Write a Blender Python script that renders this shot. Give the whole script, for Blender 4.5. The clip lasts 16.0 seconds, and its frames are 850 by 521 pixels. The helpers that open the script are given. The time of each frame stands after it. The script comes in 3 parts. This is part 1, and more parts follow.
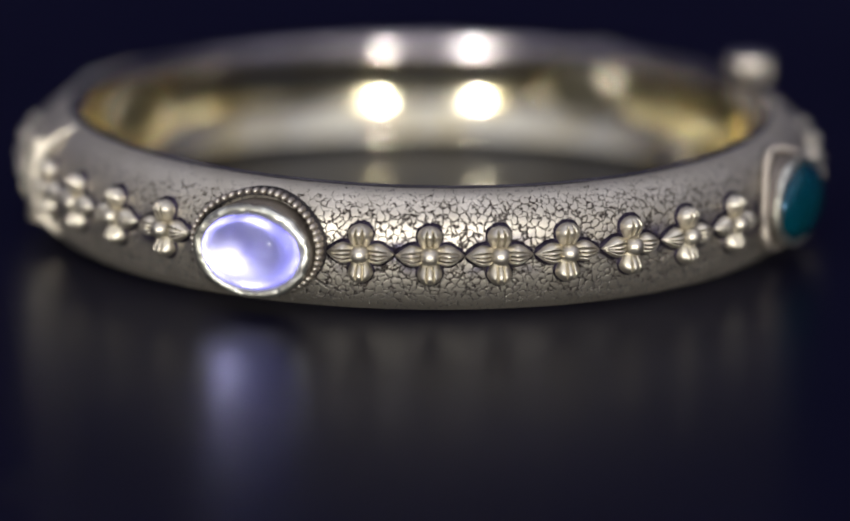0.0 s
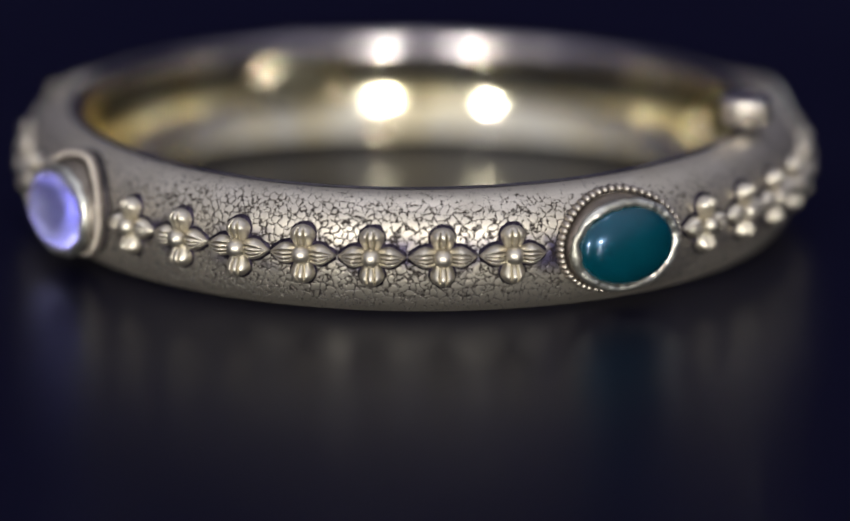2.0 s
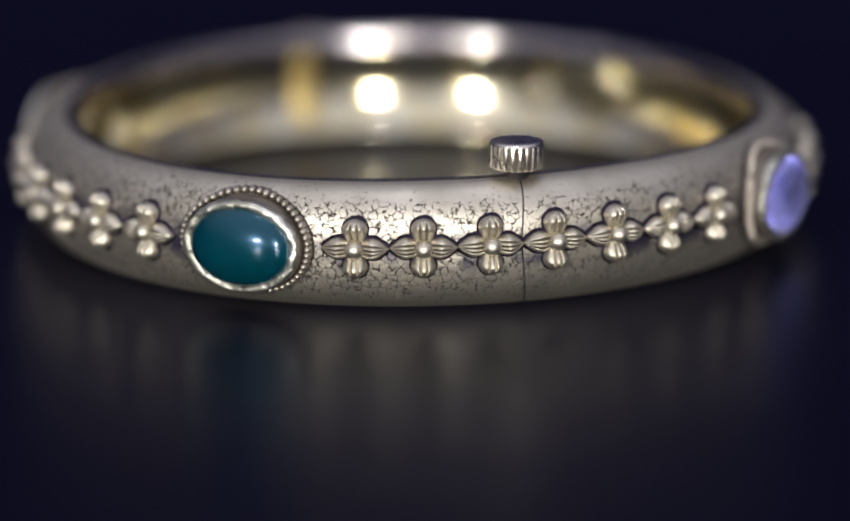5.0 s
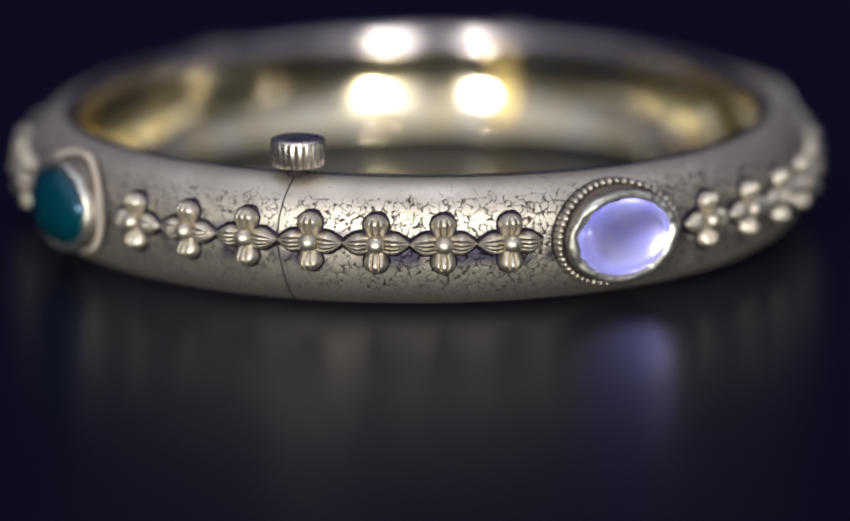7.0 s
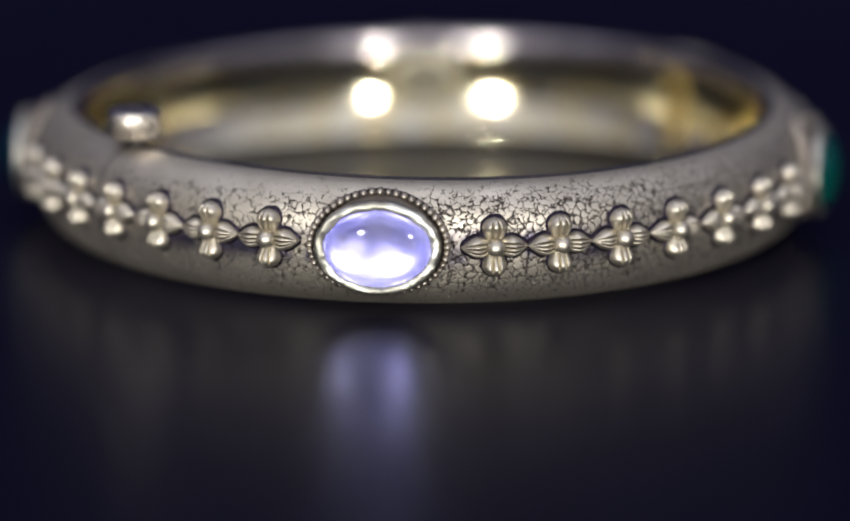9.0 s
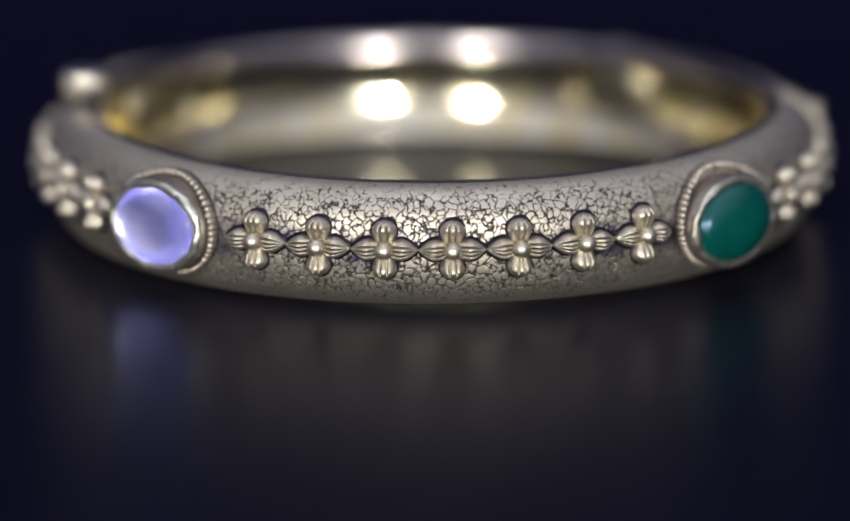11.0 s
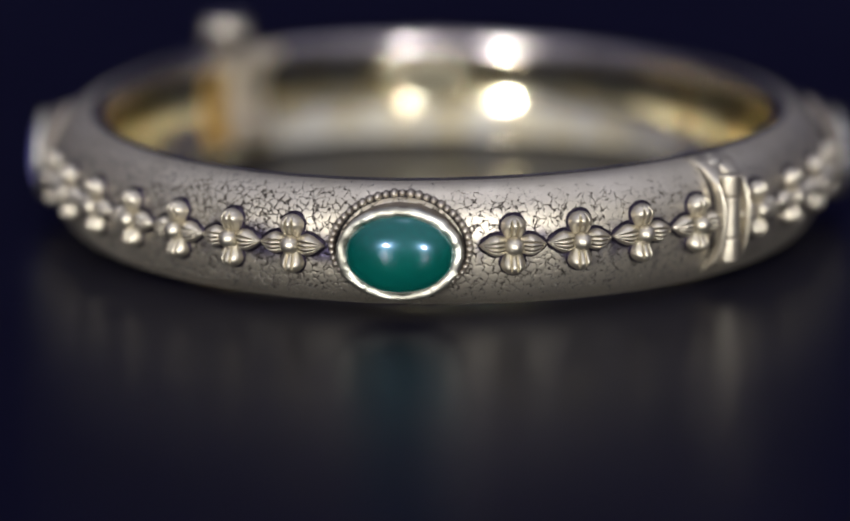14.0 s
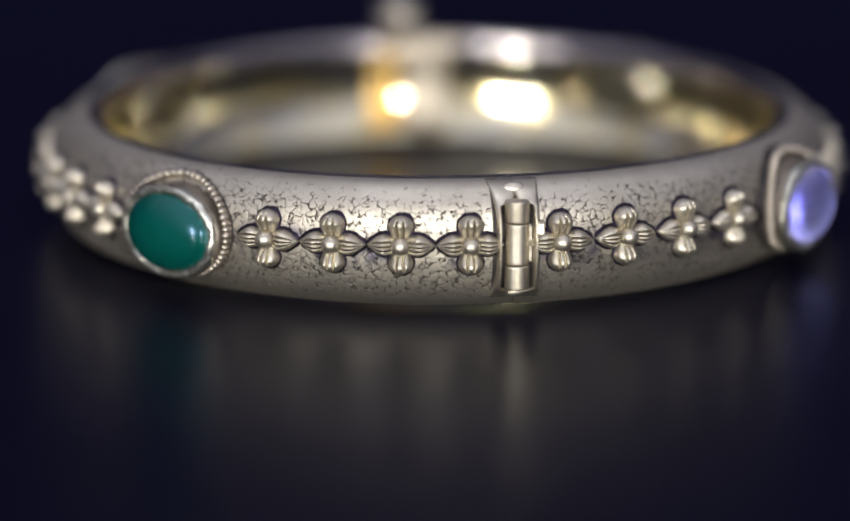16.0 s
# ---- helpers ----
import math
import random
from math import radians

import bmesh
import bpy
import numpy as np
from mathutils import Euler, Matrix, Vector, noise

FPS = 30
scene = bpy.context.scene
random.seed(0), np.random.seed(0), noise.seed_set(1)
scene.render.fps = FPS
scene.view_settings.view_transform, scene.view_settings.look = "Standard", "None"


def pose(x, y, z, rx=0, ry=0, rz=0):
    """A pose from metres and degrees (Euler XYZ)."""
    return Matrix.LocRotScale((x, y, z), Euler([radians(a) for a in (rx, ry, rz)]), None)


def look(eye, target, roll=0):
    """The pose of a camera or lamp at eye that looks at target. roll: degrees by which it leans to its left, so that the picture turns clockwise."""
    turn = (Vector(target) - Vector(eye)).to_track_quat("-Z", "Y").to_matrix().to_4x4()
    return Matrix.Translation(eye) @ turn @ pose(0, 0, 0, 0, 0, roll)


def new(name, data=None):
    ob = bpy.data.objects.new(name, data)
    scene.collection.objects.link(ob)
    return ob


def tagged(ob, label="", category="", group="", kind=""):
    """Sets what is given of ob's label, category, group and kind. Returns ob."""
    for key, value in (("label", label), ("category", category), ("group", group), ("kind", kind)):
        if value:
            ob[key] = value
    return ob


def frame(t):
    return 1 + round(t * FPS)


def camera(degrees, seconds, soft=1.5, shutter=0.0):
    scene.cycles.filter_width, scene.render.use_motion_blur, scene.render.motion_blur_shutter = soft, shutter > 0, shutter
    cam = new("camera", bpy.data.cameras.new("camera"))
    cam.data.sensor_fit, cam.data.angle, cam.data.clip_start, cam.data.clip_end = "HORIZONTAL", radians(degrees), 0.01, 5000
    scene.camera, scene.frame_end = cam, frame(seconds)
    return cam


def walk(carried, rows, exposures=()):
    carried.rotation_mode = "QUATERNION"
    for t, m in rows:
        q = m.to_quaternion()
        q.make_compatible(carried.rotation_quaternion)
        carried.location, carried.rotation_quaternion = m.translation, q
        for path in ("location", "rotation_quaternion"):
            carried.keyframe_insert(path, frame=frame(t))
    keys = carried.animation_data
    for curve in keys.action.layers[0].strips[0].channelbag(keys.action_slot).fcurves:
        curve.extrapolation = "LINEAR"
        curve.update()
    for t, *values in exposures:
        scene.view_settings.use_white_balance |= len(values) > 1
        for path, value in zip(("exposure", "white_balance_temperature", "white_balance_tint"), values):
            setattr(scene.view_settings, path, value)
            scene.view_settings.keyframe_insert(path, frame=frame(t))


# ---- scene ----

# One unit of the plan is the radius of the flower row of the bangle.
S = 0.032
FLOOR = -0.1690          # the table top, in plan units below the flower row

# ---- camera ----
cam = camera(11.278, 16.0, soft=2.0)
cam.data.dof.use_dof = True
cam.data.dof.focus_distance = 0.3225
cam.data.dof.aperture_fstop = 10.0
cam.data.dof.aperture_blades = 0
EYE = (0.0044, -0.3432, 0.0784 - FLOOR * S)
AIM = (0.0, -0.0021, -0.0087 - FLOOR * S)
walk(cam, [(0.0, look(EYE, AIM)), (16.0, look(EYE, AIM))])

# ---- light ----
world = bpy.data.worlds.new("studio")
scene.world = world
world.use_nodes = True
wn, wl = world.node_tree.nodes, world.node_tree.links
# a room that is dark navy beyond the table and dimly lit on the camera's side and overhead
way = wn.new("ShaderNodeVectorMath")
way.operation = "DOT_PRODUCT"
way.inputs[1].default_value = (0.0, -0.45, 0.89)
wl.new(wn.new("ShaderNodeTexCoord").outputs["Generated"], way.inputs[0])
rise = wn.new("ShaderNodeMapRange")
rise.interpolation_type = "SMOOTHSTEP"
for i, v in ((1, 0.05), (2, 1.0), (3, 0.0), (4, 1.0)):
    rise.inputs[i].default_value = v
wl.new(way.outputs["Value"], rise.inputs[0])
room = wn.new("ShaderNodeMix")
room.data_type = "RGBA"
room.inputs[6].default_value = (0.0125, 0.0120, 0.048, 1)
room.inputs[7].default_value = (0.73, 0.73, 0.88, 1)
wl.new(rise.outputs[0], room.inputs[0])
wl.new(room.outputs[2], wn["Background"].inputs[0])


def lamp(name, azimuth, elevation, distance, width, height, watts, colour):
    """A small studio lamp that points at the bangle; azimuth 0 is the camera's side."""
    a, e = radians(azimuth), radians(elevation)
    eye = Vector((math.sin(a) * math.cos(e), -math.cos(a) * math.cos(e), math.sin(e))) * distance
    data = bpy.data.lights.new(name, "AREA")
    data.shape, data.size, data.size_y = "ELLIPSE", width, height
    data.energy, data.color = watts, colour
    ob = new(name, data)
    ob.matrix_world = look(eye, (0, 0, 0.004))
    return ob


lamp("led_lamp", -20.5, 9, 0.75, 0.064, 0.032, 2.85, (1.0, 0.97, 0.92))
lamp("led_lamp", 15, 9, 0.75, 0.064, 0.032, 2.85, (1.0, 0.97, 0.92))
lamp("ceiling_lamp", -20, 84, 0.9, 0.05, 0.05, 0.22, (0.93, 0.93, 1.0))
lamp("ceiling_lamp", 20, 84, 0.9, 0.05, 0.05, 0.22, (0.93, 0.93, 1.0))


# ---- materials ----
def material(name):
    m = bpy.data.materials.new(name)
    m.use_nodes = True
    return m, m.node_tree.nodes, m.node_tree.links, m.node_tree.nodes["Principled BSDF"]


def node(nodes, kind, **values):
    n = nodes.new(kind)
    for key, value in values.items():
        n.inputs[key.replace("_", " ")].default_value = value
    return n


def ramp(nodes, links, source, stops):
    r = nodes.new("ShaderNodeValToRGB")
    while len(r.color_ramp.elements) < len(stops):
        r.color_ramp.elements.new(0.5)
    for el, (at, c) in zip(r.color_ramp.elements, stops):
        el.position = at
        el.color = (c, c, c, 1) if isinstance(c, (int, float)) else (*c, 1)
    links.new(source, r.inputs[0])
    return r.outputs[0]


def mix(nodes, links, how, factor, a, b):
    m = nodes.new("ShaderNodeMix")
    m.data_type, m.blend_type = "RGBA", how
    for socket, value in ((m.inputs[0], factor), (m.inputs[6], a), (m.inputs[7], b)):
        if hasattr(value, "links"):
            links.new(value, socket)
        elif isinstance(value, tuple):
            socket.default_value = (*value, 1)
        else:
            socket.default_value = value
    return m.outputs[2]


def math_node(nodes, links, how, a, b):
    m = nodes.new("ShaderNodeMath")
    m.operation = how
    for socket, value in ((m.inputs[0], a), (m.inputs[1], b)):
        if hasattr(value, "links"):
            links.new(value, socket)
        else:
            socket.default_value = value
    return m.outputs[0]


def aged_metal(name, colour, rough, dirt, grain=0.05, worn=0.12, metal=1.0, dents=0.0, dent_size=110.0):
    """Worn plated metal with a fine grain and grime in patches."""
    m, nodes, links, out = material(name)
    co = nodes.new("ShaderNodeTexCoord").outputs["Object"]
    big = node(nodes, "ShaderNodeTexNoise", Scale=320.0, Detail=4.0)
    fine = node(nodes, "ShaderNodeTexNoise", Scale=6000.0, Detail=3.0)
    for n in (big, fine):
        links.new(co, n.inputs["Vector"])
    tone = ramp(nodes, links, big.outputs[0], [(0.38, dirt), (0.56, colour)])
    links.new(tone, out.inputs["Base Color"])
    out.inputs["Metallic"].default_value = metal
    links.new(ramp(nodes, links, big.outputs[0], [(0.35, rough + worn), (0.6, rough)]), out.inputs["Roughness"])
    bump = node(nodes, "ShaderNodeBump", Strength=grain, Distance=0.0001)
    links.new(fine.outputs[0], bump.inputs["Height"])
    if dents:
        soft = node(nodes, "ShaderNodeTexNoise", Scale=dent_size, Detail=1.5)
        links.new(co, soft.inputs["Vector"])
        wave = node(nodes, "ShaderNodeBump", Strength=dents, Distance=0.11 / dent_size)
        links.new(soft.outputs[0], wave.inputs["Height"])
        links.new(wave.outputs[0], bump.inputs["Normal"])
    links.new(bump.outputs[0], out.inputs["Normal"])
    return m


def brush_round(m):
    """Polishing marks that run round the band: what it mirrors is drawn out upright."""
    nodes, links = m.node_tree.nodes, m.node_tree.links
    out = nodes["Principled BSDF"]
    along = nodes.new("ShaderNodeTangent")
    along.direction_type, along.axis = "RADIAL", "Z"
    links.new(along.outputs[0], out.inputs["Tangent"])
    out.inputs["Anisotropic"].default_value = 0.3
    out.inputs["Anisotropic Rotation"].default_value = 0.25


def crackled_metal(name):
    """Antiqued silver-gilt skin: fine broken cracks filled with dark oxide, and blue-violet oxide along the flower row."""
    m, nodes, links, out = material(name)
    co = nodes.new("ShaderNodeTexCoord").outputs["Object"]
    warp = node(nodes, "ShaderNodeTexNoise", Scale=1700.0, Detail=5.0)
    links.new(co, warp.inputs["Vector"])
    shift = nodes.new("ShaderNodeVectorMath")
    shift.operation = "MULTIPLY_ADD"
    shift.inputs[1].default_value = (0.00100,) * 3
    links.new(warp.outputs["Color"], shift.inputs[0])
    links.new(co, shift.inputs[2])
    cell = node(nodes, "ShaderNodeTexVoronoi", Scale=1650.0)
    cell.feature = "DISTANCE_TO_EDGE"
    links.new(shift.outputs[0], cell.inputs["Vector"])
    broken = node(nodes, "ShaderNodeTexNoise", Scale=1900.0, Detail=4.0, Roughness=0.65)
    links.new(co, broken.inputs["Vector"])
    # where the skin is crackled: all round the flower row, less on the polished shoulders
    split = nodes.new("ShaderNodeSeparateXYZ")
    links.new(co, split.inputs[0])
    height = math_node(nodes, links, "ABSOLUTE", math_node(nodes, links, "ADD", split.outputs[2], 0.0006), 0.0)
    shoulder = nodes.new("ShaderNodeMapRange")
    shoulder.interpolation_type = "SMOOTHSTEP"
    for i, v in ((1, 0.0029), (2, 0.0050), (3, 0.12), (4, -0.10)):
        shoulder.inputs[i].default_value = v
    links.new(height, shoulder.inputs[0])
    # two opposite quarters of the band are more worn than the others
    lean = nodes.new("ShaderNodeVectorMath")
    lean.operation = "DOT_PRODUCT"
    lean.inputs[1].default_value = (math.cos(radians(105)) / S, math.sin(radians(105)) / S, 0)
    links.new(co, lean.inputs[0])
    worn = math_node(nodes, links, "MULTIPLY", lean.outputs["Value"], lean.outputs["Value"])
    worn = math_node(nodes, links, "MULTIPLY", math_node(nodes, links, "SUBTRACT", worn, 0.45), 0.13)
    amount = math_node(nodes, links, "ADD", math_node(nodes, links, "ADD", broken.outputs[0], shoulder.outputs[0]), worn)
    width = nodes.new("ShaderNodeMapRange")
    for i, v in ((1, 0.48), (2, 0.74), (3, 0.0), (4, 0.135)):
        width.inputs[i].default_value = v
    links.new(amount, width.inputs[0])
    crack = nodes.new("ShaderNodeMapRange")
    crack.interpolation_type = "SMOOTHSTEP"
    crack.inputs[3].default_value, crack.inputs[4].default_value = 1.0, 0.0
    links.new(cell.outputs["Distance"], crack.inputs[0])
    crack.inputs[1].default_value = -0.001
    links.new(math_node(nodes, links, "ADD", width.outputs[0], 0.002), crack.inputs[2])
    tone_noise = node(nodes, "ShaderNodeTexNoise", Scale=260.0, Detail=5.0)
    links.new(co, tone_noise.inputs["Vector"])
    tone = ramp(nodes, links, tone_noise.outputs[0], [(0.3, (0.53, 0.487, 0.40)), (0.65, (0.69, 0.64, 0.535))])
    # oxide near the flowers
    band = nodes.new("ShaderNodeMapRange")
    band.interpolation_type = "SMOOTHSTEP"
    for i, v in ((1, 0.0005), (2, 0.0021), (3, 1.0), (4, 0.0)):
        band.inputs[i].default_value = v
    links.new(height, band.inputs[0])
    patch = node(nodes, "ShaderNodeTexNoise", Scale=420.0, Detail=3.0)
    links.new(co, patch.inputs["Vector"])
    patchy = ramp(nodes, links, patch.outputs[0], [(0.42, 0.0), (0.60, 0.9)])
    tone = mix(nodes, links, "MIX", math_node(nodes, links, "MULTIPLY", band.outputs[0], patchy), tone, (0.055, 0.045, 0.125))
    tone = mix(nodes, links, "MIX", crack.outputs[0], tone, (0.062, 0.050, 0.045))
    links.new(tone, out.inputs["Base Color"])
    out.inputs["Metallic"].default_value = 1.0
    links.new(ramp(nodes, links, tone_noise.outputs[0], [(0.3, 0.54), (0.7, 0.45)]), out.inputs["Roughness"])
    grain = node(nodes, "ShaderNodeTexNoise", Scale=5000.0, Detail=2.0)
    links.new(co, grain.inputs["Vector"])
    b1 = node(nodes, "ShaderNodeBump", Strength=0.06, Distance=0.0001)
    links.new(grain.outputs[0], b1.inputs["Height"])
    b2 = node(nodes, "ShaderNodeBump", Strength=0.9, Distance=0.00010)
    b2.invert = True
    links.new(crack.outputs[0], b2.inputs["Height"])
    links.new(b1.outputs[0], b2.inputs["Normal"])
    # each scale between the cracks is a little pillowed
    pillow = nodes.new("ShaderNodeMapRange")
    pillow.interpolation_type = "SMOOTHSTEP"
    pillow.inputs[2].default_value = 0.30
    links.new(cell.outputs["Distance"], pillow.inputs[0])
    raised = nodes.new("ShaderNodeMapRange")
    for i, v in ((1, 0.44), (2, 0.66), (3, 0.0), (4, 1.0)):
        raised.inputs[i].default_value = v
    links.new(amount, raised.inputs[0])
    b3 = node(nodes, "ShaderNodeBump", Distance=0.00011)
    links.new(math_node(nodes, links, "MULTIPLY", raised.outputs[0], 0.17), b3.inputs["Strength"])
    links.new(pillow.outputs[0], b3.inputs["Height"])
    links.new(b2.outputs[0], b3.inputs["Normal"])
    links.new(b3.outputs[0], out.inputs["Normal"])
    return m


def stone_green(name, low, high):
    m, nodes, links, out = material(name)
    co = nodes.new("ShaderNodeTexCoord").outputs["Object"]
    n = node(nodes, "ShaderNodeTexNoise", Scale=180.0, Detail=3.0)
    links.new(co, n.inputs["Vector"])
    links.new(ramp(nodes, links, n.outputs[0], [(0.3, low), (0.7, high)]), out.inputs["Base Color"])
    out.inputs["Roughness"].default_value = 0.24
    out.inputs["Specular Tint"].default_value = (0.35, 0.62, 1.0, 1)
    out.inputs["Coat Weight"].default_value = 0.5
    out.inputs["Coat Roughness"].default_value = 0.06
    out.inputs["IOR"].default_value = 1.54
    out.inputs["Subsurface Weight"].default_value = 0.4
    out.inputs["Subsurface Radius"].default_value = (0.2, 1.0, 0.8)
    out.inputs["Subsurface Scale"].default_value = 0.001
    return m


def stone_clear():
    m, nodes, links, out = material("moonstone")
    out.inputs["Base Color"].default_value = (0.93, 0.93, 1.0, 1)
    out.inputs["Roughness"].default_value = 0.03
    out.inputs["IOR"].default_value = 1.52
    out.inputs["Transmission Weight"].default_value = 1.0
    return m


def foil_blue():
    """The bluish foil that lies behind a clear stone and throws the light back."""
    m, nodes, links, out = material("foil")
    co = nodes.new("ShaderNodeTexCoord").outputs["Object"]
    n = node(nodes, "ShaderNodeTexNoise", Scale=320.0, Detail=1.0)
    links.new(co, n.inputs["Vector"])
    links.new(ramp(nodes, links, n.outputs[0], [(0.3, (0.46, 0.46, 1.0)), (0.7, (0.70, 0.70, 1.0))]), out.inputs["Base Color"])
    out.inputs["Metallic"].default_value = 0.84
    out.inputs["Roughness"].default_value = 0.23
    bump = node(nodes, "ShaderNodeBump", Strength=0.15, Distance=0.0006)
    links.new(n.outputs[0], bump.inputs["Height"])
    links.new(bump.outputs[0], out.inputs["Normal"])
    return m


def table_black():
    m, nodes, links, out = material("black_acrylic")
    co = nodes.new("ShaderNodeTexCoord").outputs["Object"]
    n = node(nodes, "ShaderNodeTexNoise", Scale=60.0, Detail=6.0)
    links.new(co, n.inputs["Vector"])
    links.new(ramp(nodes, links, n.outputs[0], [(0.3, (0.0022, 0.0022, 0.0080)), (0.7, (0.0032, 0.0032, 0.0105))]), out.inputs["Base Color"])
    links.new(ramp(nodes, links, n.outputs[0], [(0.3, 0.30), (0.7, 0.315)]), out.inputs["Roughness"])
    out.inputs["IOR"].default_value = 1.205
    return m


SKIN = crackled_metal("antiqued_silver_gilt")
BRIGHT = aged_metal("rubbed_silver_gilt", (0.62, 0.575, 0.47), 0.42, (0.42, 0.38, 0.30), 0.12, 0.1, 0.97)
BEADED = aged_metal("tarnished_collar", (0.30, 0.265, 0.22), 0.55, (0.18, 0.15, 0.13), 0.05, 0.12, 0.95)
GRAINS = aged_metal("rubbed_beads", (0.54, 0.49, 0.41), 0.42, (0.26, 0.22, 0.19), 0.05, 0.12, 0.97)
BEZEL = aged_metal("polished_bezel", (0.82, 0.82, 0.71), 0.38, (0.42, 0.41, 0.34), 0.35, 0.12, 1.0, 1.0, 1100.0)
RIMMETAL = aged_metal("polished_rim", (0.39, 0.355, 0.37), 0.22, (0.31, 0.28, 0.285), 0.02, 0.05, 1.0, 0.7)
GOLD = aged_metal("polished_gold_lining", (0.90, 0.845, 0.63), 0.13, (0.88, 0.75, 0.41), 0.02, 0.04, 1.0, 0.5)
brush_round(GOLD)
BACK = aged_metal("polished_back", (0.40, 0.37, 0.27), 0.30, (0.30, 0.27, 0.18), 0.1, 0.08, 1.0, 0.3)
HINGEMETAL = aged_metal("rubbed_hinge", (0.72, 0.67, 0.55), 0.42, (0.48, 0.43, 0.34), 0.1, 0.1, 1.0)
GROOVE = aged_metal("groove_dark", (0.085, 0.068, 0.055), 0.65, (0.04, 0.032, 0.028), 0.05, 0.1, 0.5)
SHADE_OXIDE = aged_metal("contact_shade_oxide", (0.05, 0.041, 0.062), 0.6, (0.02, 0.016, 0.025))
DARK = aged_metal("oxidised_recess", (0.05, 0.042, 0.042), 0.72, (0.02, 0.017, 0.018), 0.05, 0.1, 0.3)
TEAL = stone_green("teal_agate", (0.0, 0.030, 0.046), (0.0, 0.045, 0.062))
SEAM_AND_EDGE = aged_metal("seam_oxide_edge_reflection", (0.020, 0.016, 0.02), 0.7, (0.01, 0.008, 0.01), 0.05, 0.1, 0.2)
CAPMETAL = aged_metal("ribbed_silver", (0.78, 0.74, 0.66), 0.24, (0.60, 0.55, 0.47))
GREEN = stone_green("green_agate", (0.0, 0.056, 0.046), (0.001, 0.084, 0.066))
PALE = aged_metal("dull_silver", (0.57, 0.51, 0.41), 0.55, (0.42, 0.36, 0.27), 0.1, 0.1, 0.9)
OCHRE = aged_metal("ochre_gold", (0.72, 0.55, 0.22), 0.40, (0.55, 0.40, 0.14), 0.1, 0.1)
AMBER = aged_metal("orange_reflection", (0.74, 0.50, 0.18), 0.46, (0.62, 0.38, 0.10), 0.05, 0.08, 1.0, 0.3)
CLEAR, FOIL, TABLE = stone_clear(), foil_blue(), table_black()


# ---- mesh helpers ----
def mesh_of(name, verts, faces, mat, smooth=True):
    me = bpy.data.meshes.new(name)
    me.from_pydata([tuple(v) for v in verts], [], faces)
    me.materials.append(mat)
    if smooth:
        me.shade_smooth()
    me.update()
    return me


def part(name, me, parent, label="", m=None):
    ob = new(name, me)
    ob.parent = parent
    if m is not None:
        ob.matrix_basis = m
    if label:
        ob["label"] = label
    return ob


def rows_mesh(name, rows, mat, closed=True, caps=True, smooth=True):
    """A skin over rows of equal length, each row a closed loop."""
    k = len(rows[0])
    verts = [p for r in rows for p in r]
    faces = []
    n = len(rows)
    for i in range(n - 1 + (not caps and closed)):
        j = (i + 1) % n
        for a in range(k):
            b = (a + 1) % k
            faces.append((i * k + a, i * k + b, j * k + b, j * k + a))
    if caps:
        faces.append(tuple(range(k - 1, -1, -1)))
        faces.append(tuple((n - 1) * k + a for a in range(k)))
    return mesh_of(name, verts, faces, mat, smooth)


def oval(a):
    """How far the bangle is from a true circle at the angle a."""
    return -0.0009 * math.cos(2 * a) - 0.0093 * math.sin(2 * a) - 0.0028 * math.cos(3 * a) - 0.0043 * math.sin(3 * a)


def warp(a):
    """The band is a little sprung: its face rises and falls round its way, its foot lies flat."""
    return -0.0055 - 0.0075 * math.cos(2 * (a - radians(109)))


def at(r, a, z):
    """A point of the bangle, in metres, from plan units and radians."""
    low = min(1.0, max(0.0, -z / 0.153)) ** 3
    r, z = r + oval(a), z + warp(a) * (1 - low) - 0.0135 * low
    return Vector((r * math.cos(a), r * math.sin(a), z)) * S


def seat(angle, r, z=0.0):
    """A frame on the bangle's outside: x along it, z up, y inwards."""
    a = radians(angle)
    p = at(r, a, z)
    return Matrix.Translation(p) @ Matrix.Rotation(a + math.pi / 2, 4, "Z")


# ---- table ----
def build_table():
    rng = [(-1.6, -1.2), (1.6, -1.2), (1.6, 1.6), (-1.6, 1.6)]
    verts = [(x, y, 0.0) for x, y in rng] + [(x, y, -0.03) for x, y in rng]
    faces = [(0, 1, 2, 3), (7, 6, 5, 4)] + [(i, i + 4, (i + 1) % 4 + 4, (i + 1) % 4) for i in range(4)]
    ob = new("table_top", mesh_of("table_top", verts, faces, TABLE, False))
    tagged(ob, "glossy black acrylic table top with soft reflections", "table top", kind="structure")
    return ob


# ---- bangle ----
RIM, LIP, CREST, TOP, OUT = 0.848, 0.865, 0.879, 0.1328, 0.986
LOW, BASE = 0.905, 0.153     # the underside
HALF = 0.088            # half the height of the inner wall


